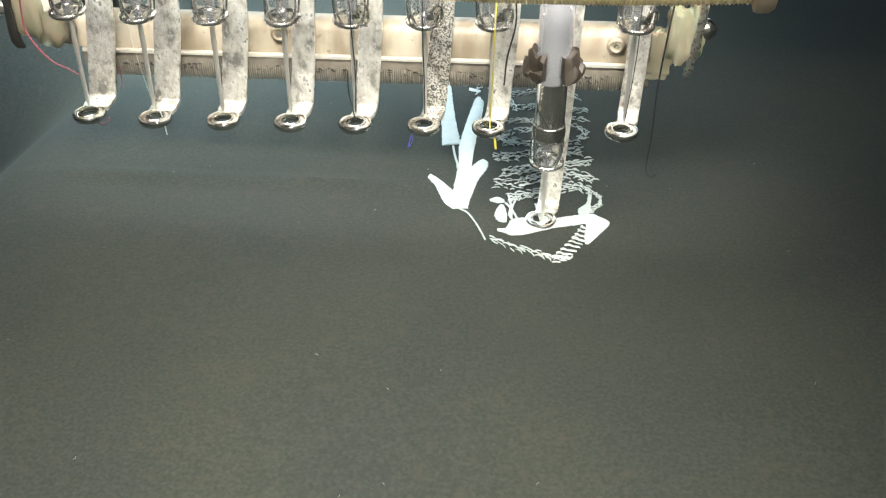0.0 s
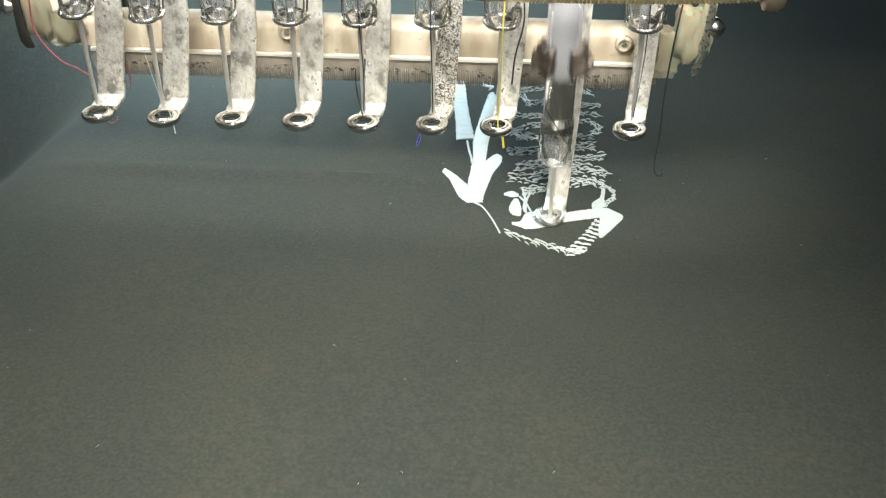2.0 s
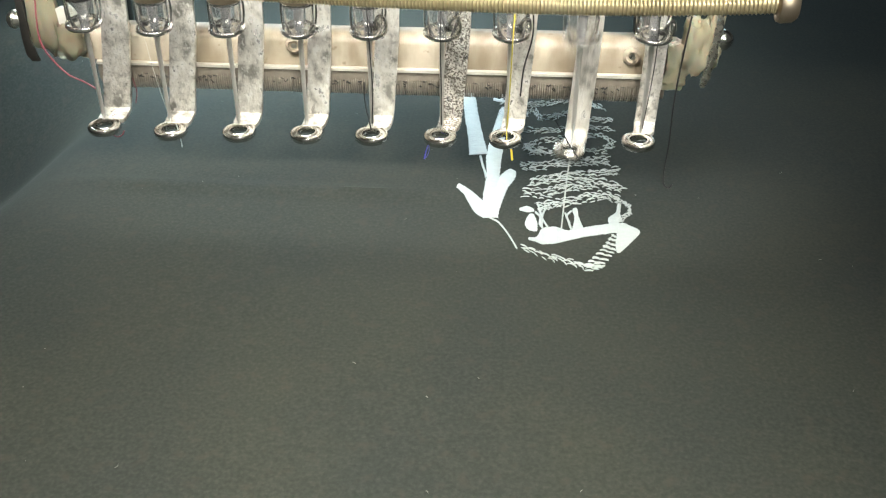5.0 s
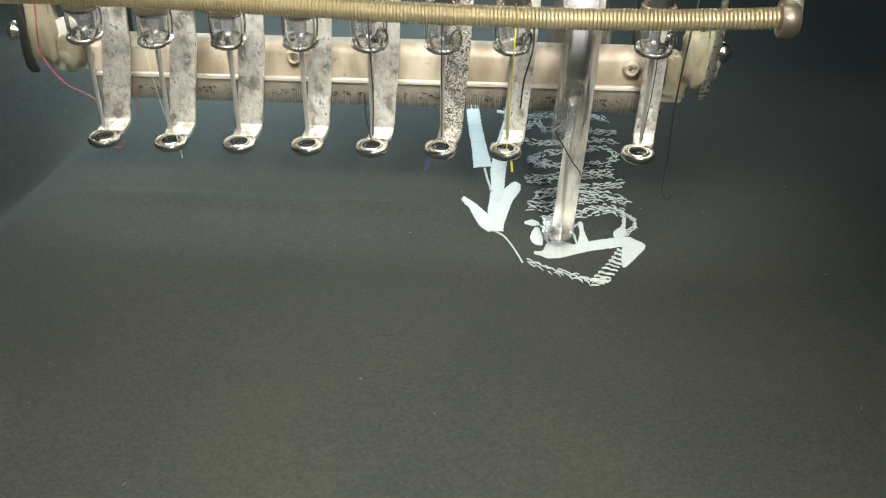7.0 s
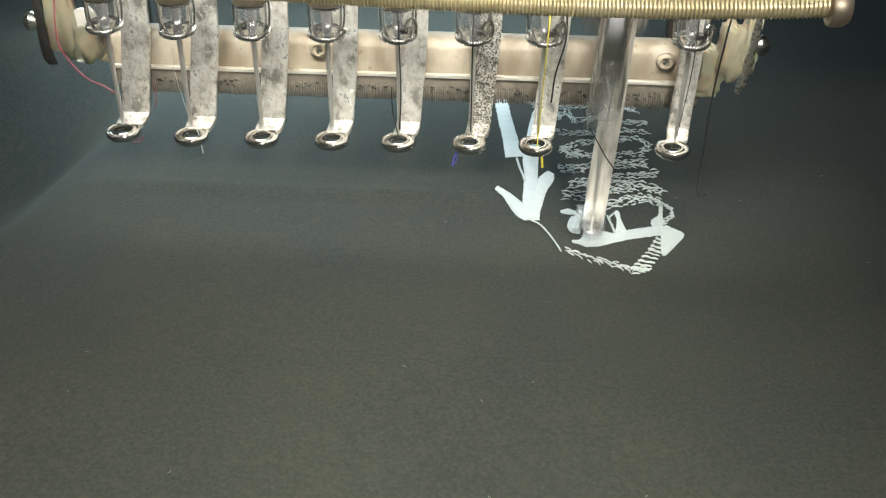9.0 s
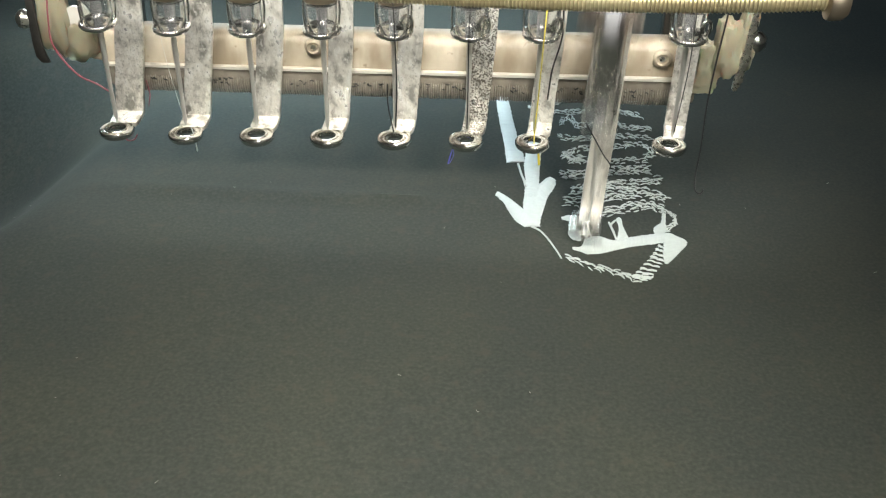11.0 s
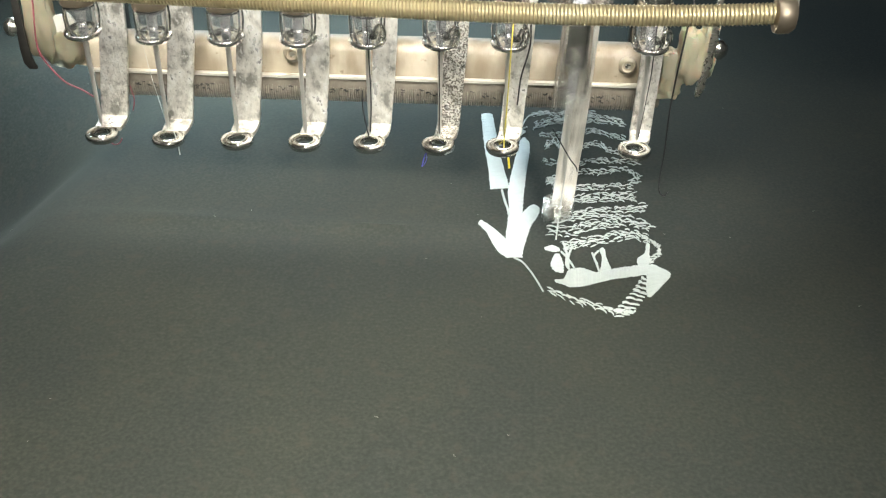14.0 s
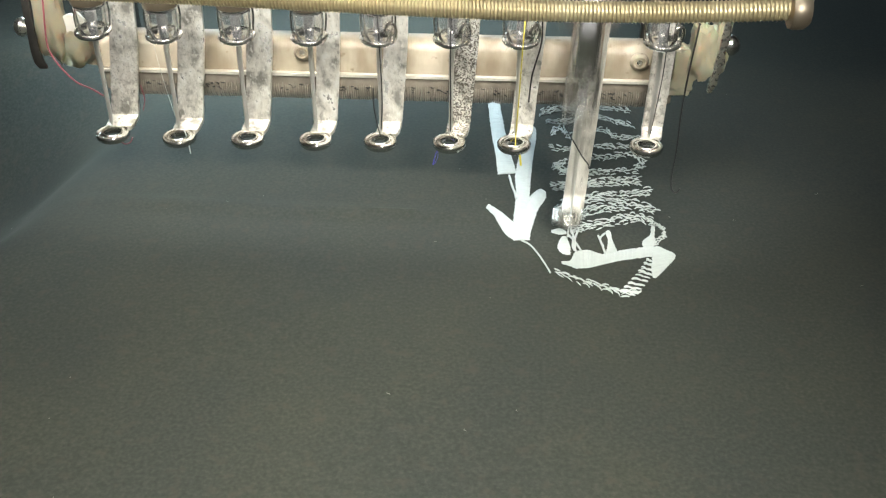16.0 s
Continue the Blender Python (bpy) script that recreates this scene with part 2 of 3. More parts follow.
def strip(bm, path, thick):
    """A sheet-metal strip: path rows are (centre x, y, z, half width); its thickness lies along the path's normal in the y-z plane."""
    rows = []
    for i, (x, y, z, w) in enumerate(path):
        a, b = path[max(i - 1, 0)], path[min(i + 1, len(path) - 1)]
        d = Vector((0, b[1] - a[1], b[2] - a[2])).normalized()
        nrm = Vector((0, -d.z, d.y)) * thick / 2
        c = 0.22
        outline = ((-w, -1 + c), (-w + c, -1), (w - c, -1), (w, -1 + c), (w, 1 - c), (w - c, 1), (-w + c, 1), (-w, 1 - c))
        rows.append([bm.verts.new(Vector((x + ox, y, z)) + nrm * oz) for ox, oz in outline])
    for a, b in zip(rows, rows[1:]):
        for k in range(8):
            m = (k + 1) % 8
            bm.faces.new((a[k], a[m], b[m], b[k]))
    bm.faces.new(rows[0][::-1])
    bm.faces.new(rows[-1])
    return bm


def sweep_x(bm, profile, xs, slope=0.0):
    """A closed profile of (y, z) pulled along x, rising by slope."""
    rows = [[bm.verts.new((x, y, z + slope * x)) for y, z in profile] for x in xs]
    n = len(profile)
    for a, b in zip(rows, rows[1:]):
        for k in range(n):
            m = (k + 1) % n
            bm.faces.new((a[k], a[m], b[m], b[k]))
    bm.faces.new(rows[0][::-1])
    bm.faces.new(rows[-1])
    return bm


def spline(points, steps=8):
    """Catmull-Rom through points."""
    pts = [Vector(p) for p in points]
    pts = [2 * pts[0] - pts[1]] + pts + [2 * pts[-1] - pts[-2]]
    out = []
    for a, b, c, d in zip(pts, pts[1:], pts[2:], pts[3:]):
        for i in range(steps):
            t = i / steps
            out.append(0.5 * (2 * b + (c - a) * t + (2 * a - 5 * b + 4 * c - d) * t * t + (3 * b - a - 3 * c + d) * t ** 3))
    return out + [pts[-2]]


# ---------------------------------------------------------------- room and table
def room():
    bm = box(bmesh.new(), -1600, 1600, -1600, 1700, -950, -900)
    tagged(part("floor", bm, M.table, smooth=False), "dull grey workshop floor", "floor", kind="structure")
    bm = box(bmesh.new(), -1600, 1600, -1600, 1700, 1750, 1800)
    tagged(part("ceiling", bm, M.wall, smooth=False), "plain dull workshop ceiling", "ceiling", kind="structure")
    for name, b in (("wall_north", (-1600, 1600, 1700, 1760)), ("wall_south", (-1600, 1600, -1660, -1600)),
                    ("wall_west", (-1660, -1600, -1660, 1760)), ("wall_east", (1600, 1660, -1660, 1760))):
        bm = box(bmesh.new(), *b, -950, 1800)
        tagged(part(name, bm, M.wall, smooth=False), "plain grey workshop wall", "wall", kind="structure")
    table = thing("machine_table", 0, 60, -900, "grey laminate machine table under the stretched cloth", "table")
    part("tabletop", box(bmesh.new(), -420, 420, -340, 480, 815, 850, 3), M.table, table)
    for x in (-390, 390):
        for y in (-300, 440):
            part("leg", box(bmesh.new(), x - 25, x + 25, y - 25, y + 25, 0, 815, 3), M.dark, table)


room()

# ---------------------------------------------------------------- the stretched cloth and its embroidery
CX, CY = 38.0, 0.0      # the cloth's own origin, under the embroidery


def cloth_height(x, y):
    """Height of the cloth at a place of the machine's plan."""
    # the cloth drops over a soft fold on the one side, shaped so it shades dark
    line = -66.0 + 0.16 * (y - 30.0)
    if y < 8:
        line -= 0.009 * (y - 8) ** 2
    d = line - x
    h = 0.0
    side = max(0.0, min(1.0, (y + 110) / 60.0)) * max(0.0, min(1.0, (82.0 - y) / 50.0))
    side = side * side * (3 - 2 * side)
    if d > -8:
        u = d + 8
        h -= 36.0 * (1 - math.exp(-(u / 36.0) ** 2)) * side
    # shallow crease across the cloth
    yc = 3.4 + 0.02 * (x + 10) + 1.2 * max(0.0, (-25 - x) / 40.0)
    if x < 26:
        h += 1.1 * math.exp(-((y - yc) / 1.6) ** 2) * min(1.0, max(0.0, (x + 72) / 25.0)) * min(1.0, (26 - x) / 20.0)
    # slow unevenness, still at the stitching
    far = min(1.0, max(0.0, (abs(x - 42) - 22) / 60.0) + max(0.0, (-30 - y) / 60.0))
    h += far * 0.7 * noise.noise((x * 0.02, y * 0.02, 3.0))
    return h


def stretched_cloth():
    top = thing("stretched_cloth", CX, CY, 0.0, "black cotton cloth stretched flat with white embroidery on it", "cloth")
    bm = bmesh.new()
    xs = [-360 + 4 * i for i in range(45)] + [-180 + 2.0 * i for i in range(181)] + [184 + 4 * i for i in range(45)]
    ys = [-230 + 4 * i for i in range(20)] + [-150 + 2.0 * i for i in range(151)] + [154 + 4 * i for i in range(50)]
    grid = [[bm.verts.new((x - CX, y - CY, cloth_height(x, y))) for x in xs] for y in ys]
    for a, b in zip(grid, grid[1:]):
        for i in range(len(xs) - 1):
            bm.faces.new((a[i], a[i + 1], b[i + 1], b[i]))
    part("cloth", bm, M.cloth, top)
    for name, b in (("frame_rail", (-372, 372, -242, -226)), ("frame_rail", (-372, 372, 346, 362)),
                    ("frame_rail", (-372, -356, -226, 346)), ("frame_rail", (356, 372, -226, 346))):
        bm = box(bmesh.new(), b[0] - CX, b[1] - CX, b[2] - CY, b[3] - CY, -50, 4, 2)
        part(name, bm, M.dark, top, "blackened steel frame rail")
    return top


def strand(bm, a, b, width, rise):
    """One thread laid from a to b over the cloth: a low roof with a rounded arch."""
    a, b = Vector((*a, 0)), Vector((*b, 0))
    d = b - a
    side = Vector((-d.y, d.x, 0)).normalized() * width / 2
    rows = []
    for i in range(6):
        t = i / 5
        h = rise * (1 - (2 * t - 1) ** 4)
        p = a + d * t
        rows.append([bm.verts.new(p - side + Vector((0, 0, 0.02))), bm.verts.new(p - side * 0.5 + Vector((0, 0, h + 0.10))),
                     bm.verts.new(p + side * 0.5 + Vector((0, 0, h + 0.10))), bm.verts.new(p + side + Vector((0, 0, 0.02)))])
    for r, s in zip(rows, rows[1:]):
        for k in range(3):
            bm.faces.new((r[k], r[k + 1], s[k + 1], s[k]))


def satin(top, one, other, rise=0.2, step=0.19):
    """A satin column: threads laid side by side between its two edges."""
    bm = bmesh.new()
    a, b = spline([(*p, 0) for p in one], 10), spline([(*p, 0) for p in other], 10)
    for p, q, r, s in zip(a, a[1:], b, b[1:]):
        n = max(1, int(max((q - p).length, (s - r).length) / step + 0.5))
        for i in range(n):
            t = i / n
            u, v = p.lerp(q, t), r.lerp(s, t)
            d = (v - u) * random.uniform(-0.02, 0.03) + (v - u).normalized() * random.uniform(-0.08, 0.12)
            u, v = u - d - Vector((CX, CY, 0)), v + d - Vector((CX, CY, 0))
            strand(bm, (u.x, u.y), (v.x, v.y), step * random.uniform(1.5, 2.0), rise * random.uniform(0.85, 1.1))
    return part("satin_column", bm, M.white, top, "white satin stitches laid side by side")


def dash(bm, a, b, radius=0.14, rise=0.15, bow=0.0):
    """One short stitch from a to b, arched over the cloth and bowed to the side."""
    a, b = Vector((*a, 0)), Vector((*b, 0))
    side = Vector((a.y - b.y, b.x - a.x, 0)).normalized() * bow
    line = [a.lerp(b, u) + (side + Vector((0, 0, rise))) * (1 - (2 * u - 1) ** 2) + Vector((0, 0, 0.06)) for u in (0, 0.2, 0.5, 0.8, 1)]
    tube(bm, line, [0.5 * radius, 0.9 * radius, radius, 0.9 * radius, 0.5 * radius], 5)


def stitches(top, path, rows, length=1.5, keep=0.92):
    """A band of short open stitches in rows along a path, crossing and uneven as loosely wound thread is."""
    bm = bmesh.new()
    pts = spline([(x - CX, y - CY, 0) for x, y in path], 8)
    wide = [r + s for r in rows for s in (-0.36, 0.36)]
    for off in wide:
        walked = random.uniform(0.1, 0.6) * length
        for p, q in zip(pts, pts[1:]):
            seg = q - p
            d = seg.normalized()
            while walked < seg.length:
                c = p + d * walked + Vector((random.uniform(-0.3, 0.3), off + random.uniform(-0.25, 0.25), 0))
                if random.random() < keep:
                    e = Matrix.Rotation(random.choice((-0.42, 0.22)) + random.uniform(-0.3, 0.3), 3, "Z") @ d * (length * random.uniform(0.34, 0.66))
                    dash(bm, (c - e).xy, (c + e).xy, random.uniform(0.10, 0.17), random.uniform(0.08, 0.30), random.uniform(-0.3, 0.3))
                walked += length * random.uniform(0.7, 1.25)
            walked -= seg.length
    return part("zigzag_stitch", bm, M.white, top, "open band of short white stitches")


def ladder(top, one, other, rungs):
    """Bowed stitches across from one edge to the other."""
    bm = bmesh.new()
    a, b = spline([(x - CX, y - CY, 0) for x, y in one], 12), spline([(x - CX, y - CY, 0) for x, y in other], 12)
    for i in range(rungs):
        t = i / (rungs - 1)
        u, v = a[round(t * (len(a) - 1))], b[round(t * (len(b) - 1))]
        for k in range(3):
            lift = Vector((0, random.uniform(-0.5, 0.5), 0))
            m = u.lerp(v, random.uniform(0.4, 0.6)) + lift * 0.6
            dash(bm, (u + lift).xy, m.xy, 0.14, 0.2, 0.15)
            dash(bm, m.xy, (v + lift * 0.5).xy, 0.14, 0.2, -0.15)
    return part("ladder_stitch", bm, M.white, top, "open white ladder stitches")


def loose(top, path, radius=0.16, name="loose_thread", material=None):
    bm = tube(bmesh.new(), [Vector((p[0] - CX, p[1] - CY, p[2] if len(p) > 2 else 0.3)) for p in
                            [tuple(v) for v in spline([(*p, 0.3) if len(p) == 2 else p for p in path], 8)]], radius, 6)
    return part(name, bm, material or M.white, top)


def embroidery(top):
    # the tall letter with barbed foot: leg, stem, two barbs
    satin(top, [(21.0, 58.2), (20.2, 56.5), (21.6, 41.4), (22.9, 31.0), (23.7, 21.8)],
          [(22.2, 58.3), (23.0, 56.8), (24.8, 41.7), (26.4, 31.0), (27.8, 22.7)])
    satin(top, [(30.4, 46.3), (29.7, 42.8), (27.7, 23.4), (28.0, 14.3), (27.6, 3.1), (28.1, -4.3)],
          [(31.3, 46.4), (32.2, 42.2), (31.2, 26.8), (30.8, 13.4), (31.2, 3.4), (30.9, -4.0)])
    satin(top, [(33.0, 16.2), (32.1, 14.9), (30.6, 11.8), (29.5, 6.5)], [(34.4, 14.9), (34.1, 12.1), (32.4, 7.0), (31.1, -0.4)])
    satin(top, [(22.2, 8.9), (24.5, 6.5), (27.5, 2.2), (28.9, -0.1)], [(21.7, 7.5), (23.7, 3.8), (26.0, -2.1), (28.0, -4.5)])
    satin(top, [(28.4, 51.6), (29.6, 51.0), (31.2, 50.4)], [(28.4, 50.2), (29.6, 49.6), (31.2, 49.2)])
    loose(top, [(29.3, -4.6), (31.0, -6.0), (32.7, -9.2), (34.1, -12.7), (35.0, -15.3)], 0.18)
    loose(top, [(26.2, 21.2), (26.9, 17.0), (27.6, 13.8), (27.9, 11.5)], 0.26)
    loose(top, [(30.1, 51.1), (31.2, 56.1), (32.8, 58.8), (37.1, 59.8)], 0.17)
    loose(top, [(30.0, 47.6), (31.0, 49.4), (30.2, 50.6), (31.6, 52.0)], 0.17)
    # zigzag bands of short stitches, from the base upwards
    stitches(top, [(39.0, 0.4), (43.6, 2.2), (48.3, 4.2), (53.1, 6.0), (56.4, 5.0)], (-0.9, 0.3, 1.5))
    stitches(top, [(36.5, 5.7), (40.5, 5.6), (45.1, 8.4), (52.3, 10.6), (57.7, 9.2)], (-0.7, 0.7, 2.1))
    stitches(top, [(37.6, 10.4), (45.3, 13.6), (51.5, 14.8), (57.2, 16.8)], (-1.0, 0.4, 1.7))
    stitches(top, [(35.7, 16.9), (40.0, 17.2), (46.8, 19.6), (55.2, 20.9)], (-0.5, 0.9, 2.2))
    stitches(top, [(37.7, 23.9), (45.8, 24.6), (52.2, 25.6), (55.4, 25.8)], (-0.6, 0.8))
    stitches(top, [(36.2, 26.5), (42.3, 30.9), (48.1, 31.7), (53.4, 33.7), (57.0, 29.8), (54.6, 27.4)], (-0.6, 0.7))
    stitches(top, [(36.2, 27.0), (38.6, 24.9), (41.0, 26.2)], (-0.4, 0.6))
    stitches(top, [(34.9, 35.5), (41.2, 35.1), (47.8, 37.0), (56.9, 37.1)], (-0.7, 0.7))
    stitches(top, [(35.8, 42.3), (38.2, 45.6), (40.6, 41.4), (48.2, 45.0), (51.3, 42.1), (57.5, 41.6)], (-0.6, 0.8))
    stitches(top, [(34.7, 48.5), (40.2, 49.1), (47.2, 51.8), (51.2, 50.2), (55.9, 48.3)], (-0.7, 0.7))
    stitches(top, [(33.4, 53.2), (38.3, 56.3), (49.0, 58.4), (55.8, 57.0)], (-1.4, 0.0, 1.4))
    stitches(top, [(32.8, 58.8), (40.5, 59.9), (49.0, 61.0)], (0.0, 1.4))
    # the base figure: lobes, the long bar, wedges and the arrow head
    satin(top, [(37.4, -2.4), (36.6, -5.5), (37.2, -7.8), (38.4, -8.5)], [(38.4, -2.3), (39.0, -5.1), (39.0, -7.2), (39.0, -8.4)])
    satin(top, [(35.5, -0.1), (37.0, 0.8), (38.4, -0.1)], [(35.6, -0.8), (37.1, -1.4), (38.5, -1.1)])
    satin(top, [(37.4, -11.0), (39.2, -10.3), (40.3, -7.3), (42.7, -6.7), (45.4, -7.8), (48.8, -6.3), (52.7, -5.0), (55.8, -4.3)],
          [(37.5, -11.8), (39.5, -12.7), (40.6, -13.0), (42.4, -12.6), (45.2, -11.3), (48.5, -9.8), (52.4, -8.5), (55.5, -7.5)])
    satin(top, [(46.5, 0.3), (46.8, -3.4), (46.1, -7.7)], [(47.4, 0.8), (47.8, -3.3), (48.5, -6.9)])
    satin(top, [(56.1, 3.0), (55.5, -0.1), (53.8, -2.7), (53.9, -5.3)], [(56.7, 3.1), (56.4, 0.0), (56.2, -2.5), (55.9, -5.1)])
    satin(top, [(55.7, -4.5), (55.2, -8.4), (54.8, -12.2), (54.8, -14.8)], [(57.3, -4.4), (59.8, -6.9), (57.8, -10.8), (55.2, -14.9)])
    for path in ([(39.2, 1.7), (39.8, -2.0), (39.6, -6.0), (40.2, -7.5)], [(41.0, 0.6), (40.1, -3.2), (40.0, -7.0)],
                 [(38.7, -1.6), (39.9, -3.6), (41.2, -7.2)], [(44.9, -1.5), (45.5, -4.7), (46.0, -7.8)], [(46.2, -0.6), (45.2, -2.6), (45.7, -5.2)]):
        loose(top, path, 0.23)
    stitches(top, [(55.9, 4.5), (57.9, 3.4), (58.6, 1.8), (57.9, -0.7), (56.5, -2.4), (55.9, -4.5)], (-0.35, 0.35), 1.2, keep=1.0)
    ladder(top, [(54.0, -9.2), (51.4, -14.4), (48.1, -19.9)], [(55.0, -9.4), (54.8, -13.4), (53.4, -16.8), (51.6, -19.8)], 9)
    stitches(top, [(36.3, -14.7), (38.5, -15.9), (40.6, -17.0), (42.9, -18.0), (45.0, -18.7), (46.8, -19.8)], (-0.45, 0.5), 1.9, keep=1.0)
    stitches(top, [(46.8, -19.8), (49.0, -20.6), (51.0, -20.1), (51.9, -19.5)], (-0.3, 0.3), 1.6, keep=1.0)


def lint(top):
    """Short fibres lying on the cloth, too many to count."""
    bm = bmesh.new()
    for i in range(48):
        x, y = random.uniform(-110, 120), random.uniform(-95, 90)
        a, l, r = random.uniform(0, 6.28), random.uniform(0.08, 0.4), random.uniform(0.025, 0.05)
        z = cloth_height(x, y) + 0.10
        bend = random.uniform(-0.5, 0.5) * l
        p = [Vector((x - CX + l * u * math.cos(a) - bend * (1 - u * u) * math.sin(a), y - CY + l * u * math.sin(a) + bend * (1 - u * u) * math.cos(a), z))
             for u in (-1, 0, 1)]
        tube(bm, p, r, 3)
    ob = part("lint", bm, M.lint, top, "pale lint fibres scattered on the cloth")
    ob["kind"] = "stuff"


CLOTH = stretched_cloth()
embroidery(CLOTH)
lint(CLOTH)

# ---------------------------------------------------------------- needle bars and presser feet
SEATS = (-52.4, -39.2, -25.6, -12.2, 0.5, 13.9, 26.4, 39.0, 51.7)


def seat(i):
    """Place of needle i at the height of the raised presser foot."""
    x = SEATS[i]
    return x, 0.9 + 0.018 * x, 20.75 + 0.0165 * x + (0.5, 0, 0, 0, 0, 0, 0, 1.0, 0)[i]


def presser_foot(i):
    x, y, z = seat(i)
    foot = thing("presser_foot", x, y, z, "worn plated steel presser foot with a round eye", "presser foot", "presser feet under the machine head")
    lean = (2.0, 1.9, 1.6, 1.2, 1.2, 1.2, 1.1, 1.0, 0.6)[i]
    low = (0.2, 0.3, 0.4, 0.7, 1.0, 1.2, 1.2, 1.2, 1.3)[i]
    half = (2.75, 2.6, 2.5, 2.25, 2.25, 2.2, 2.2, 2.2, 2.0)[i]
    yb = 6.6
    # lower blade tilted forward so that it catches more lamp light
    path = [(low + lean * 1.9, yb + 1.2, 48.0, half), (low + lean, yb + 1.3, 17.0, half), (low + 0.5, yb + 1.45, 7.2, half), (low + 0.4, yb + 1.3, 6.6, half), (low + 0.1, yb + 0.05, 1.1, half),
            (low, yb - 0.05, 0.72, half), (low, yb - 0.3, 0.42, half), (low, yb - 0.9, 0.3, half), (low * 0.8, 3.6, -0.1, half * 0.98), (low * 0.4, 2.4, -0.2, half * 0.9)]
    part("blade", strip(bmesh.new(), path, 1.0), M.pitted if i == 5 else M.steel, foot, "worn flat steel blade bent forward at its foot")
    prof = [(1.72, -0.5), (1.68, 0.12), (1.82, 0.42), (2.10, 0.46), (2.35, 0.26), (2.75, 0.22), (3.05, 0.40), (3.32, 0.34), (3.50, 0.05), (3.46, -0.5),
            (3.15, -0.95), (2.60, -1.05), (2.0, -0.9), (1.80, -0.75)]
    bm = bmesh.new()
    rings = []
    for s in range(36):
        a = 2 * math.pi * s / 36
        rings.append([bm.verts.new((0.93 * r * math.cos(a) - 0.25, 0.93 * r * math.sin(a), h - 0.15)) for r, h in prof])
    for s in range(36):
        p, q = rings[s], rings[(s + 1) % 36]
        for k in range(14):
            m = (k + 1) % 14
            bm.faces.new((p[k], p[m], q[m], q[k]))
    part("eye_ring", bm, M.ring, foot, "polished steel ring")
    return foot


def needle_bar(i):
    x, y, z = seat(i)
    bar = thing("needle_bar", x, y, z, "chrome needle bar with clamp, thread ring and needle", "needle bar", "needle bars of the machine head")
    part("bar", lathe(bmesh.new(), [(2.5, 26.0), (2.9, 26.5), (2.9, 75.0)], 28), M.mirror, bar)
    part("needle_clamp", lathe(bmesh.new(), [(0.6, 19.4), (0.85, 19.8), (0.95, 24.0), (1.1, 27.0)], 20), M.sleeve, bar)
    cup = lathe(bmesh.new(), [(1.6, 20.2), (2.35, 20.8), (2.75, 23.0), (2.85, 26.4), (2.55, 26.4), (2.45, 23.2), (2.0, 21.2), (1.5, 20.6)], 26)
    part("guard_cup", cup, M.clear, bar, "clear plastic cup round the clamp")
    # collars on the still bars toned brown for the golden tint they reflect
    part("clamp_collar", lathe(bmesh.new(), [(2.7, 26.5), (3.15, 26.8), (3.25, 27.8), (3.1, 29.4), (2.7, 29.7)], 26), M.ring if i == 7 else M.bronze, bar, "polished steel collar" if i == 7 else "brown-toned collar")
    # small dark block added for an unidentified dark spot inside the cup
    if i in (4, 5, 6, 8):
        part("clamp_screw", box(bmesh.new(), 0.5, 2.0, -2.0, -1.0, 22.0, 22.9, 0.2), M.dark, bar)
    else:
        part("clamp_screw", box(bmesh.new(), -1.5, -0.6, -1.9, -1.1, 22.0, 22.6, 0.15), M.dark, bar)
    collar = lathe(bmesh.new(), [(3.3, 39.8), (5.2, 40.0), (5.8, 40.5), (5.6, 41.4), (4.8, 42.0), (4.7, 43.4), (4.2, 44.4), (3.3, 44.6)], 36, opening=(246, 294))
    for v in collar.verts:
        v.co *= 1 + 0.05 * noise.noise(v.co * 0.5)
    part("stop_collar", collar, M.grime, bar, "grimy brown stop collar open to the front")
    part("sleeve", lathe(bmesh.new(), [(2.9, 38.4), (3.2, 38.7), (3.2, 74.0), (2.9, 74.2)], 28), M.sleeve, bar, "pale satin steel sleeve")
    # wire ring hung in front of the clamp, with two upright wires and a hooked end
    bm = bmesh.new()
    ringpts = []
    for k in range(30):
        a = 2 * math.pi * k / 30
        ringpts.append((3.05 * math.cos(a), -0.3 + 2.8 * math.sin(a), 21.3 + 0.4 * math.sin(a)))
    tube(bm, ringpts, 0.43, 8, closed=True)
    part("thread_ring", bm, M.chrome, bar, "bent chrome wire ring")
    bm = tube(bmesh.new(), spline([(-3.0, -0.3, 21.4), (-3.2, 0.0, 24.0), (-3.1, 0.2, 26.8), (-2.8, 0.2, 27.8)], 6), 0.2, 7)
    part("ring_wire", bm, M.chrome, bar)
    if i in (4, 5, 6, 8):
        bm = tube(bmesh.new(), spline([(3.0, -0.6, 21.4), (3.35, -1.2, 22.9), (3.1, -1.8, 24.5), (2.3, -2.5, 24.9), (1.7, -2.8, 24.0), (1.9, -2.8, 22.9)], 6), 0.34, 7)
        part("ring_hook", bm, M.chrome, bar)
    bm = tube(bmesh.new(), spline([(2.7, 1.2, 21.5), (3.0, 1.4, 24.5), (2.8, 1.2, 27.6)], 6), 0.2, 7)
    part("ring_wire", bm, M.chrome, bar)
    bm = lathe(bmesh.new(), [(0.5, 20.0), (0.48, 13.6), (0.41, 12.4), (0.38, 3.6), (0.36, 2.6), (0.10, 1.4)], 14)
    part("needle", bm, M.needle, bar, "polished steel needle")
    return bar


def working_thread(bar):
    part("working_thread", tube(bmesh.new(), [(0.1, -0.5, 3.4), (0.0, -0.5, 1.0), (-0.4, -0.2, -10.0), (-0.6, 0.0, -20.6)], 0.15, 6), M.white, bar, "white thread running down from the needle's eye")


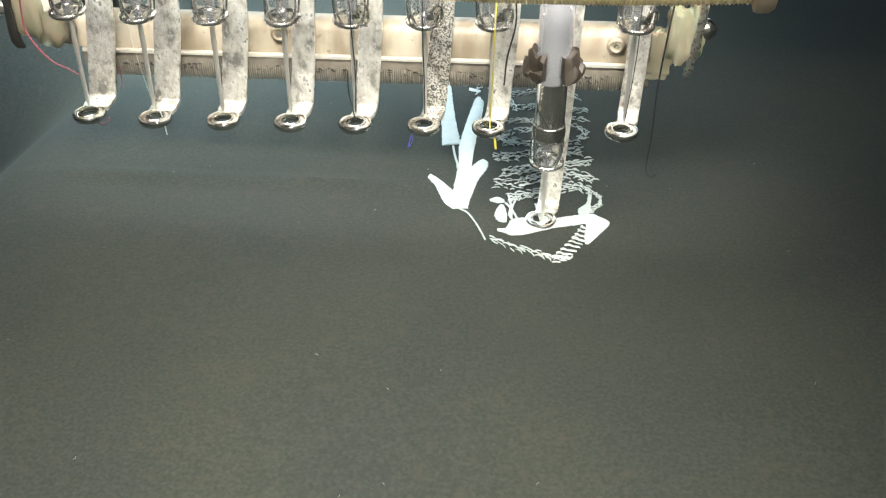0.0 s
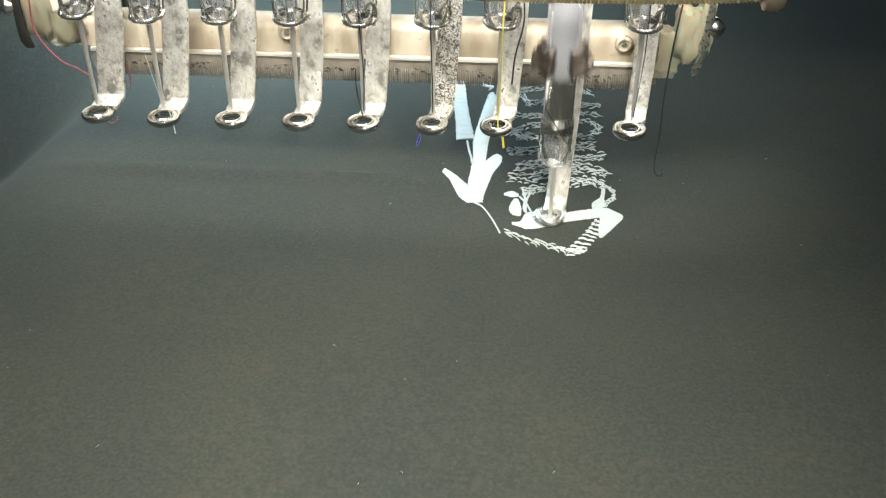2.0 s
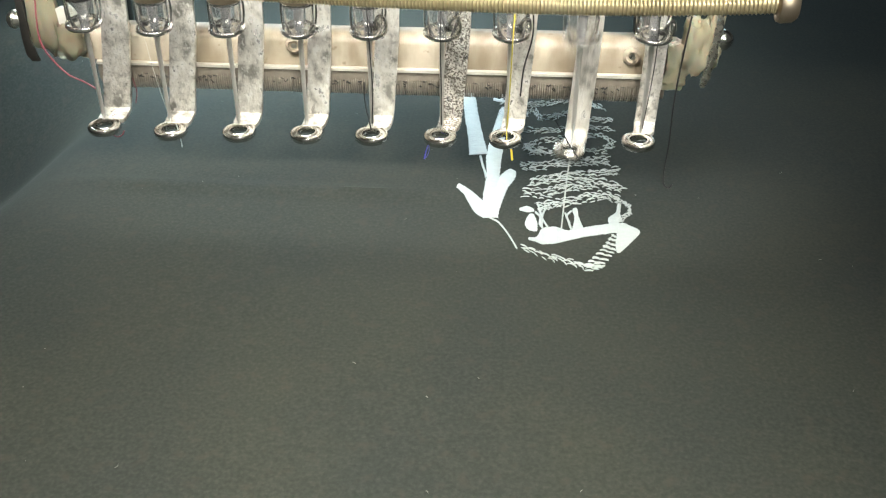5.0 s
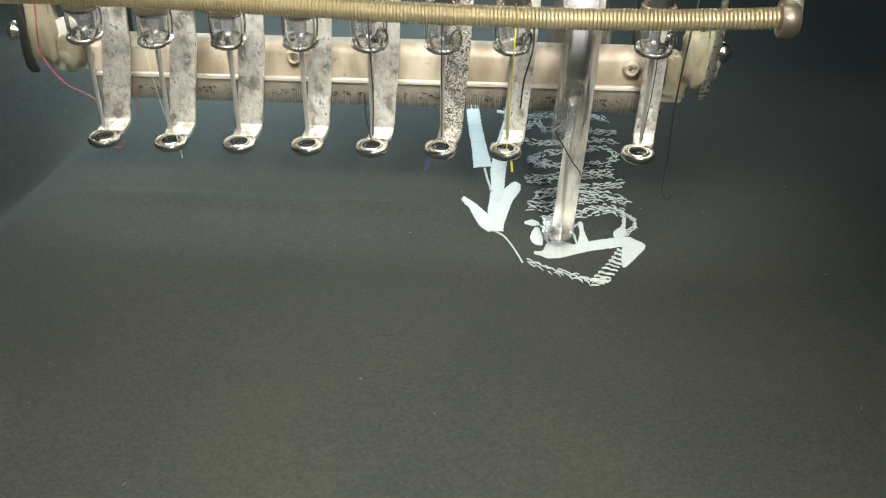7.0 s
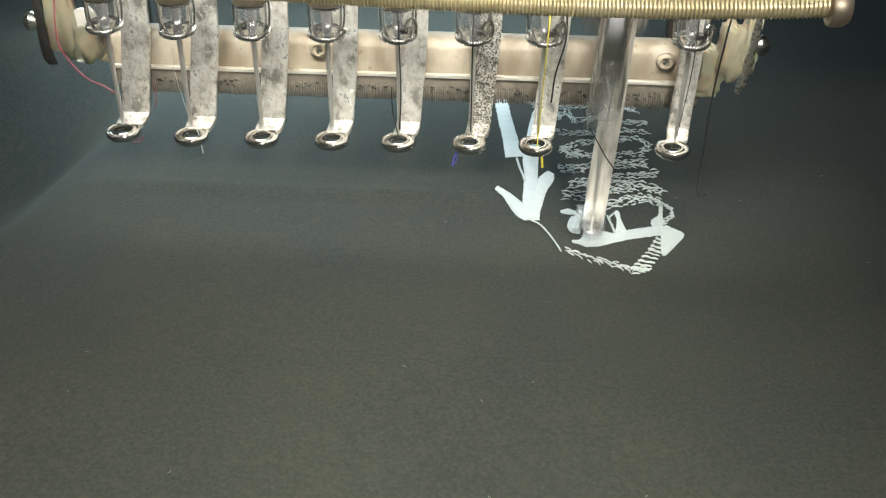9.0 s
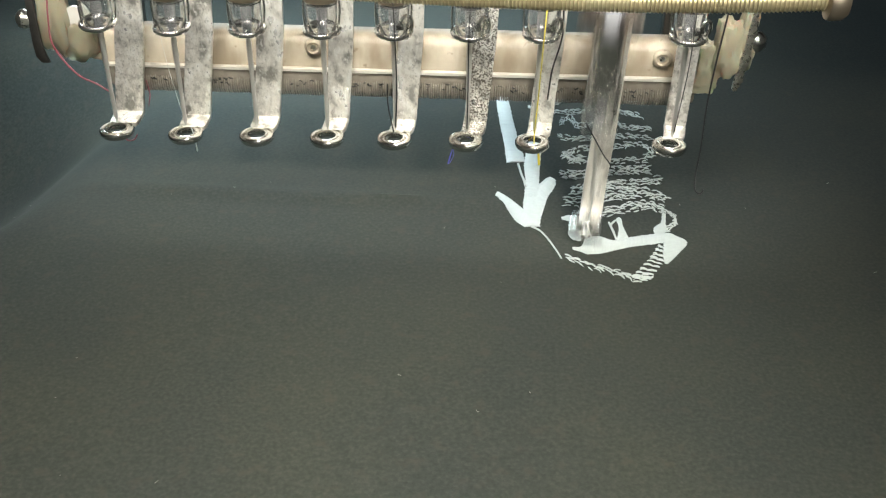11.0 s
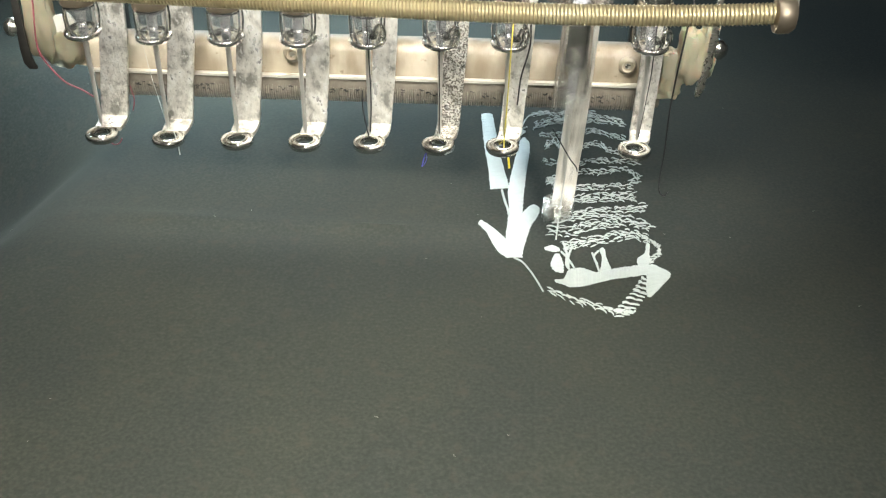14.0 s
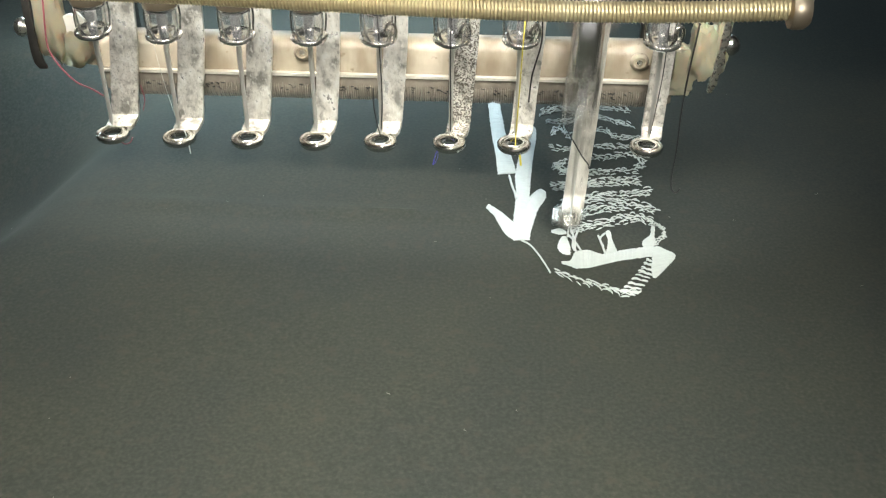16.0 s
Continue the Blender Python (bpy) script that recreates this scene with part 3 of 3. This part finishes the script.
FEET = [presser_foot(i) for i in range(9)]
BARS = [needle_bar(i) for i in range(9)]
working_thread(BARS[7])


def thread_end(name, label, material, points, radius=0.14):
    """A thread end of its own that hangs at the needles."""
    x0, y0, z0 = points[0]
    ob = thing(name, x0, y0, z0, label, "thread", "thread ends at the needles")
    pts = [(p[0] - x0, p[1] - y0, p[2] - z0) for p in points]
    part("strand", tube(bmesh.new(), spline(pts, 8), radius, 6), material, ob)
    return ob


def threads():
    def at(i, dx, dy, dz):
        x, y, z = seat(i)
        return x + dx, y + dy, z + dz

    thread_end("thread", "slack red thread drooping to the needle", M.red,
               [(-61.6, 2.0, 53.0), (-61.9, 2.0, 46.4), (-62.6, 2.0, 41.2), (-62.9, 2.0, 36.8), (-61.6, 2.0, 33.5), (-58.9, 2.0, 30.1), (-55.9, 2.0, 28.6), (-53.3, 1.6, 27.2)], 0.17)
    thread_end("thread", "slack red thread behind the presser foot", M.red, [(-48.6, 7.9, 27.0), (-48.3, 8.0, 24.0), (-49.0, 8.1, 21.4)], 0.10)
    thread_end("thread", "short red thread end under the presser foot", M.red, [at(0, 0.4, 0, -1.0), at(0, 1.4, 0.4, -2.6), at(0, 2.6, 0.6, -2.4), at(0, 3.2, 0.9, -1.4)], 0.12)
    thread_end("thread", "short white thread end below the needle", M.white, [at(1, 0.9, 0.2, 1.2), at(1, 1.2, 0.5, -1.2), at(1, 1.3, 0.6, -4.2)], 0.12)
    thread_end("thread", "fine pale thread beside the needle", M.pale, [at(1, -2.6, -1.0, 27.0), at(1, -1.6, -0.6, 14.0), at(1, 0.0, -0.4, 3.0)], 0.045)
    thread_end("thread", "black thread along the needle", M.black, [at(4, 0.3, -3.4, 28.0), at(4, 0.6, -3.7, 21.0), at(4, 0.5, -1.2, 10.0), at(4, 0.1, -0.7, 2.6)], 0.11)
    thread_end("thread", "slack black thread behind the needle", M.black, [at(4, -1.6, 2.0, 10.0), at(4, -1.5, 1.5, 6.0), at(4, -0.3, 0.4, 0.6)], 0.13)
    thread_end("thread", "dark thread along the needle", M.black, [at(5, 0.1, -3.4, 28.0), at(5, 0.0, -3.7, 21.0), at(5, 0.0, -1.2, 10.0), at(5, 0.0, -0.7, 2.6)], 0.11)
    thread_end("thread", "short frayed violet blue thread end", M.blue, [at(5, -0.4, 0, -0.6), at(5, -2.4, 0.4, -2.2), at(5, -3.0, 0.3, -3.6), at(5, -3.4, 0.2, -5.4)], 0.14)
    thread_end("thread", "violet blue fibre split from the thread", M.blue, [at(5, -2.5, 0.4, -2.2), at(5, -2.5, 0.3, -3.8), at(5, -3.1, 0.2, -5.2)], 0.06)
    thread_end("thread", "yellow thread along the needle", M.yellow, [at(6, 0.6, -3.6, 29.0), at(6, 0.4, -3.8, 21.0), at(6, 0.2, -1.4, 9.0), at(6, 0.0, -0.7, 2.4), at(6, 0.1, -0.4, -1.2)], 0.11)
    thread_end("thread", "short yellow thread end below the needle", M.yellow, [at(6, 0.2, -0.4, -0.8), at(6, 0.9, -0.2, -2.0), at(6, 1.3, -0.2, -4.8)], 0.22)
    thread_end("thread", "loose black thread on the foot's blade", M.black, [at(6, 3.6, 4.0, 26.0), at(6, 3.9, 4.6, 19.0), at(6, 2.6, 5.4, 12.0), at(6, 2.2, 5.6, 6.0)], 0.16)
    thread_end("thread", "slack black thread slanting before the needle bar", M.black, [(35.2, -4.5, 28.4), (37.0, -4.6, 25.4), (38.9, -4.5, 22.2), (40.2, -4.3, 20.4), (40.5, -4.2, 19.4)], 0.12)
    thread_end("thread", "fine dark thread along the needle", M.black, [at(8, 0.4, -3.0, 26.0), at(8, 0.6, -2.4, 16.0), at(8, 0.1, -0.8, 3.0)], 0.09)
    thread_end("thread", "long black thread end hooked at the bottom", M.black,
               [(58.6, 3.0, 52.0), (57.6, 3.0, 38.0), (57.2, 2.6, 29.0), (57.3, 2.0, 21.0), (57.0, 1.2, 15.6), (57.2, 0.4, 13.2), (58.2, 0.2, 12.4), (58.8, 0.4, 13.2)], 0.17)


threads()


# ---------------------------------------------------------------- thread holder bar behind the needles
SLOPE = 0.0165


def holder_bar():
    bar = thing("thread_holder_bar", 0, 13, -0.4, "stained cream thread holder bar with a grey bristle strip", "holder bar")
    xs = [-62.6, -61.8, -60.4, -57.5, -54.0] + [-50 + 10 * i for i in range(11)] + [53.0, 55.5, 56.6]
    prof = [(6.5, 35.4), (5.0, 36.2), (2.2, 36.4), (0.8, 35.9), (-0.1, 34.6), (-0.2, 29.8), (0.6, 29.4), (6.5, 29.4)]
    bm = sweep_x(bmesh.new(), prof, xs, SLOPE)
    for v in bm.verts:
        if v.co.x < -58.0:
            k = (-58.0 - v.co.x) / 4.6
            v.co.z = 33.0 + (v.co.z - 33.0) * (1 - 0.35 * k * k)
    part("body", bm, M.paint, bar)
    part("lip", sweep_x(bmesh.new(), [(-0.25, 29.75), (-0.75, 29.5), (-0.8, 29.0), (-0.3, 28.8), (1.0, 28.9), (1.0, 29.7)], xs[3:], SLOPE), M.edge, bar, "bright worn metal lip")
    part("strip_backing", sweep_x(bmesh.new(), [(-0.2, 28.85), (-0.5, 27.4), (-0.3, 25.2), (0.8, 24.2), (4.5, 24.6), (4.5, 28.85)], xs[3:], SLOPE), M.pad, bar, "dirty grey strip")
    bm = bmesh.new()
    n = 250
    for i in range(n):
        x = -55.5 + 110.5 * i / (n - 1) + random.uniform(-0.05, 0.05)
        z0 = SLOPE * x
        top = 27.2 + random.uniform(-0.35, 0.3)
        tube(bm, [(x, -0.35, top + z0), (x + 0.02, -0.75, 26.2 + z0), (x, -0.55, 24.7 + z0), (x, 0.2, 23.8 + z0 + random.uniform(-0.15, 0.1))], 0.17, 4)
    ob = part("bristles", bm, M.bristle, bar, "row of short grey bristles")
    ob["kind"] = "stuff"
    bm = bmesh.new()
    for i in range(120):
        x = random.uniform(-55, 55)
        z = 26.7 + SLOPE * x + random.uniform(-0.8, 0.6)
        tube(bm, [(x, -0.7, z), (x + random.uniform(0.1, 0.4), -0.95, z + random.uniform(-0.3, 0.3)), (x + random.uniform(0.4, 0.8), -0.7, z + random.uniform(-0.5, 0.2))], random.uniform(0.06, 0.16), 4)
    ob = part("thread_scraps", bm, M.black, bar, "black scraps of thread caught in the strip")
    ob["kind"] = "stuff"
    for x, z in ((-16.4, 33.8), (49.6, 34.4)):
        s = part("screw", lathe(bmesh.new(), [(1.75, -0.1), (1.78, 0.35), (1.5, 0.8), (1.15, 0.95), (0.95, 0.6), (0.3, 0.5)], 22, (x, -0.2, z), "Y"), M.paint, bar, "painted-over round screw head")
        part("socket", lathe(bmesh.new(), [(0.62, 0.42), (0.60, 0.62), (0.3, 0.64)], 6, (x, -0.2, z), "Y"), M.screw, s)
    # arms that carry the bar
    for x in (-54.0, 52.0):
        part("arm", box(bmesh.new(), x - 2, x + 2, 6.4, 9.4, 32, 70, 0.5), M.dark, bar, "blackened carrying arm")


holder_bar()


def lump(bm, centre, size, seed, rough=0.25):
    """An uneven rounded lump of moulded plastic."""
    made = bmesh.ops.create_icosphere(bm, subdivisions=4, radius=1.0)["verts"]
    for v in made:
        p = v.co.copy()
        k = max(abs(p.x), abs(p.y), abs(p.z))
        p = p.lerp(p / k, 0.45)
        d = 1 + rough * noise.noise(p * 1.7 + Vector((seed, 0, 0))) + 0.4 * rough * noise.noise(p * 4.5 + Vector((0, seed, 0)))
        v.co = Vector((centre[0] + p.x * d * size[0], centre[1] + p.y * d * size[1], centre[2] + p.z * d * size[2]))
    return bm


def end_brackets():
    clip = thing("bracket", -61, 9, 40, "milky plastic clip on a dark bracket with a screw", "bracket", "brackets at the bar's ends")
    part("plastic_clip", lump(bmesh.new(), (-4.2, 1.0, -0.4), (2.9, 2.2, 8.4), 2.0), M.plastic, clip, "milky translucent plastic clip")
    part("plastic_tab", lump(bmesh.new(), (-0.6, 1.8, -6.0), (3.6, 2.2, 4.4), 5.0), M.plastic, clip, "milky translucent plastic tab")
    bm = bmesh.new()
    strip(bm, [(-7.4, -1.0, 30.0, 0.6), (-7.2, -1.2, 8.0, 0.65), (-7.3, -1.6, 0.0, 0.7), (-7.2, -1.9, -6.0, 0.85), (-6.9, -1.9, -8.6, 1.0), (-6.4, -1.6, -9.8, 0.8)], 0.8)
    part("side_plate", bm, M.dark, clip, "blackened steel side plate")
    part("screw", lathe(bmesh.new(), [(1.0, 1.2), (1.9, -0.2), (1.7, -1.0), (1.0, -1.6), (0.3, -1.8)], 18, (-8.9, -1.0, -1.6), "X"), M.screw, clip, "shiny domed screw")
    part("washer", lathe(bmesh.new(), [(2.3, -0.5), (2.4, 0.5)], 22, (0.2, 0.6, -1.6), "Y"), M.edge, clip, "pale washer")
    clip = thing("bracket", 62, 11, 38, "crumpled milky plastic clip with a metal pin", "bracket", "brackets at the bar's ends")
    part("plastic_clip", lump(bmesh.new(), (-1.0, 0.5, -1.0), (2.6, 2.4, 6.0), 9.0, 0.3), M.plastic, clip, "crumpled milky plastic clip")
    part("plastic_tab", lump(bmesh.new(), (-4.2, 1.0, -4.6), (2.2, 1.8, 4.4), 13.0, 0.3), M.plastic, clip, "crumpled milky plastic tab")
    part("plastic_fin", lump(bmesh.new(), (2.0, 0.4, 1.2), (1.6, 2.0, 6.0), 21.0, 0.28), M.plastic, clip, "crumpled milky plastic fin")
    part("plastic_flap", lump(bmesh.new(), (-4.6, 0.9, -8.2), (2.7, 1.4, 1.8), 31.0, 0.3), M.plastic, clip, "torn milky plastic flap")
    # width varied so the plate breaks up into bright glints
    part("side_plate", strip(bmesh.new(), [(2.7, -0.8, 32.0, 0.55), (2.6, -1.0, 6.0, 0.55), (2.5, -1.4, 3.0, 0.8), (2.3, -1.2, 0.0, 0.6), (2.1, -1.5, -2.0, 0.9), (1.8, -1.3, -4.4, 0.6), (1.5, -1.5, -6.4, 0.8), (1.1, -1.3, -8.4, 0.4)], 1.0), M.screw, clip, "steel side plate of uneven width")
    part("screw", lathe(bmesh.new(), [(1.6, -1.2), (2.1, 0.0), (1.9, 1.0), (1.1, 1.9), (0.3, 2.2)], 20, (3.6, 0.4, 0.6), "X"), M.ring, clip, "shiny domed screw head")


end_brackets()


# ---------------------------------------------------------------- brass spring in front of the needle bars
def spring_rod():
    rod = thing("spring_rod", 8.7, -24.0, 58.7, "brass coil spring wound on a rod with an end cap", "spring rod")

    def rod_height(x):
        """Height of the rod at x; its slight bend is fitted to the camera's view."""
        q = max(-61.7, x)
        return 0.0055 * x + 6.155e-06 * q ** 3 + 0.0003193 * q ** 2 + (-0.01785) * q + (-0.8683)

    part("core", tube(bmesh.new(), [(-150 + 207.8 * k / 40, 0, rod_height(-150 + 207.8 * k / 40)) for k in range(41)], 1.54, 18), M.brass, rod)
    bm = bmesh.new()
    step, r, x, i, pts = 10, 1.5, -148.0, 0, []
    while x < 57.8:
        turn = 0.54 + 0.08 * min(1.0, max(0.0, (x - 5.0) / 45.0))
        a = 2 * math.pi * i / step
        pts.append((x, r * math.cos(a), rod_height(x) + r * math.sin(a)))
        x, i = x + turn / step, i + 1
    tube(bm, pts, 0.24, 4)
    part("coil", bm, M.brass, rod, "close brass coil")
    bm = lathe(bmesh.new(), [(1.6, -0.4), (2.7, -0.1), (2.9, 0.5), (2.75, 2.0), (2.2, 2.7), (0.6, 3.0)], 28, (57.2, 0, rod_height(57.8) - 0.2), "X")
    part("end_cap", bm, M.cap, rod, "worn steel end cap")
    for x in (-140.0, 59.0):
        part("arm", strip(bmesh.new(), [(x, 0, rod_height(x) - 1.0, 1.3), (x, 2, rod_height(x) + 6.0, 1.3), (x, 10, 20.0, 1.3)], 1.4), M.steel, rod)


spring_rod()


# ---------------------------------------------------------------- machine head over the needles
def machine_head():
    head = thing("embroidery_machine", 0, 40, 66, "dark grey embroidery machine above the needles", "sewing machine")
    part("case", box(bmesh.new(), -150, 74, -54, 60, 4, 130, 4), M.dark, head)
    part("underside_plate", box(bmesh.new(), -146, 70, -42, 56, 0, 4.1, 0.6), M.bronze, head, "brown steel plate")
    # dark plate added so that the gap above the spring shows dark
    part("guide_plate", box(bmesh.new(), -76, 66, -30, -25, -13, 1, 0.5), M.dark, head, "dark backing plate behind the needle bars")
    part("beam", box(bmesh.new(), -540, 540, 20, 60, 20, 130, 4), M.dark, head, "dark steel cross beam")
    for x in (-520, 500):
        part("post", box(bmesh.new(), x - 20, x + 40, 20, 60, -966, 20, 3), M.dark, head, "dark steel post")


machine_head()


# ---------------------------------------------------------------- what moves
def cloth_pose(dx, dy, turn):
    return pose((CX + dx) * MM, (CY + dy) * MM, 0, 0, 0, turn)


TURNS = ((0.0, -0.5), (0.5, -0.38), (1.0, 0.0), (1.5, 0.3), (2.0, 0.5), (2.5, 0.62), (3.0, 0.95), (5.5, 2.32), (6.0, 2.78), (6.5, 3.0),
         (7.0, 3.28), (7.5, 3.5), (8.0, 3.79), (8.5, 4.0), (11.0, 5.28), (11.5, 5.5), (12.0, 5.75), (12.5, 6.0), (13.0, 6.28),
         (13.5, 6.5), (14.0, 6.79), (14.5, 7.0), (15.0, 7.28), (15.5, 7.5), (16.0, 7.75))


def stroke(t):
    """How far the needle is through its stroke at t: 0 raised, 1 lowest."""
    if t < 0.04:        # held lowest at the start to keep motion blur off it
        return 1.0
    for (t0, a0), (t1, a1) in zip(TURNS, TURNS[1:]):
        if t <= t1:
            break
    turns = 10.0 * t + a0 + (a1 - a0) * (t - t0) / (t1 - t0)
    return 0.5 - 0.5 * math.cos(2 * math.pi * turns)


def press(t):
    """How far the presser foot is lowered: it reaches the cloth before the needle is lowest."""
    return min(1.0, 1.2 * stroke(t) ** 0.6)


def motions():
    walk(CLOTH, [
        (0, cloth_pose(-8.71, 8.62, 1.2)),
        (0.5, cloth_pose(-8.61, 9.57, 0.8)),
        (1, cloth_pose(-8.24, 7.15, 1.3)),
        (1.5, cloth_pose(-7.69, 12.14, 1.4)),
        (2, cloth_pose(-7.41, 10.61, 1)),
        (2.5, cloth_pose(-7.07, 10.12, 1.1)),
        (3, cloth_pose(-7.17, 9.88, 0.9)),
        (5.5, cloth_pose(-5.39, 9.61, 0.9)),
        (6, cloth_pose(-5.31, 6.63, 1)),
        (6.5, cloth_pose(-5.22, 6.55, 0.9)),
        (7, cloth_pose(-4.46, 8.77, 0.7)),
        (7.5, cloth_pose(-4.01, 9.71, 0.9)),
        (8, cloth_pose(-3.32, 12.57, 0.9)),
        (8.5, cloth_pose(-3.02, 12.87, 1.2)),
        (11, cloth_pose(-1.98, 9.25, 0)),
        (11.5, cloth_pose(-1.71, 8.87, 0)),
        (12, cloth_pose(-1.11, -0.74, 0)),
        (12.5, cloth_pose(2.23, -0.59, 0)),
        (13, cloth_pose(1.86, 0.50, 0)),
        (13.5, cloth_pose(1.06, -0.95, 0)),
        (14, cloth_pose(0.34, -1.74, 0)),
        (14.5, cloth_pose(0.00, 0.00, 0)),
        (15, cloth_pose(-0.67, -1.55, 0)),
        (15.5, cloth_pose(-0.66, 1.06, 0)),
        (16, cloth_pose(-0.58, 3.49, 0)),
    ])
    x, y, z = seat(7)
    times = [i / 30 for i in range(481)]
    walk(BARS[7], [(t, pose((x - 1.3 * stroke(t)) * MM, y * MM, (z - 29.5 * stroke(t)) * MM)) for t in times])
    walk(FEET[7], [(t, pose((x - 1.3 * press(t)) * MM, y * MM, (z - 22.1 * press(t)) * MM)) for t in times])


motions()
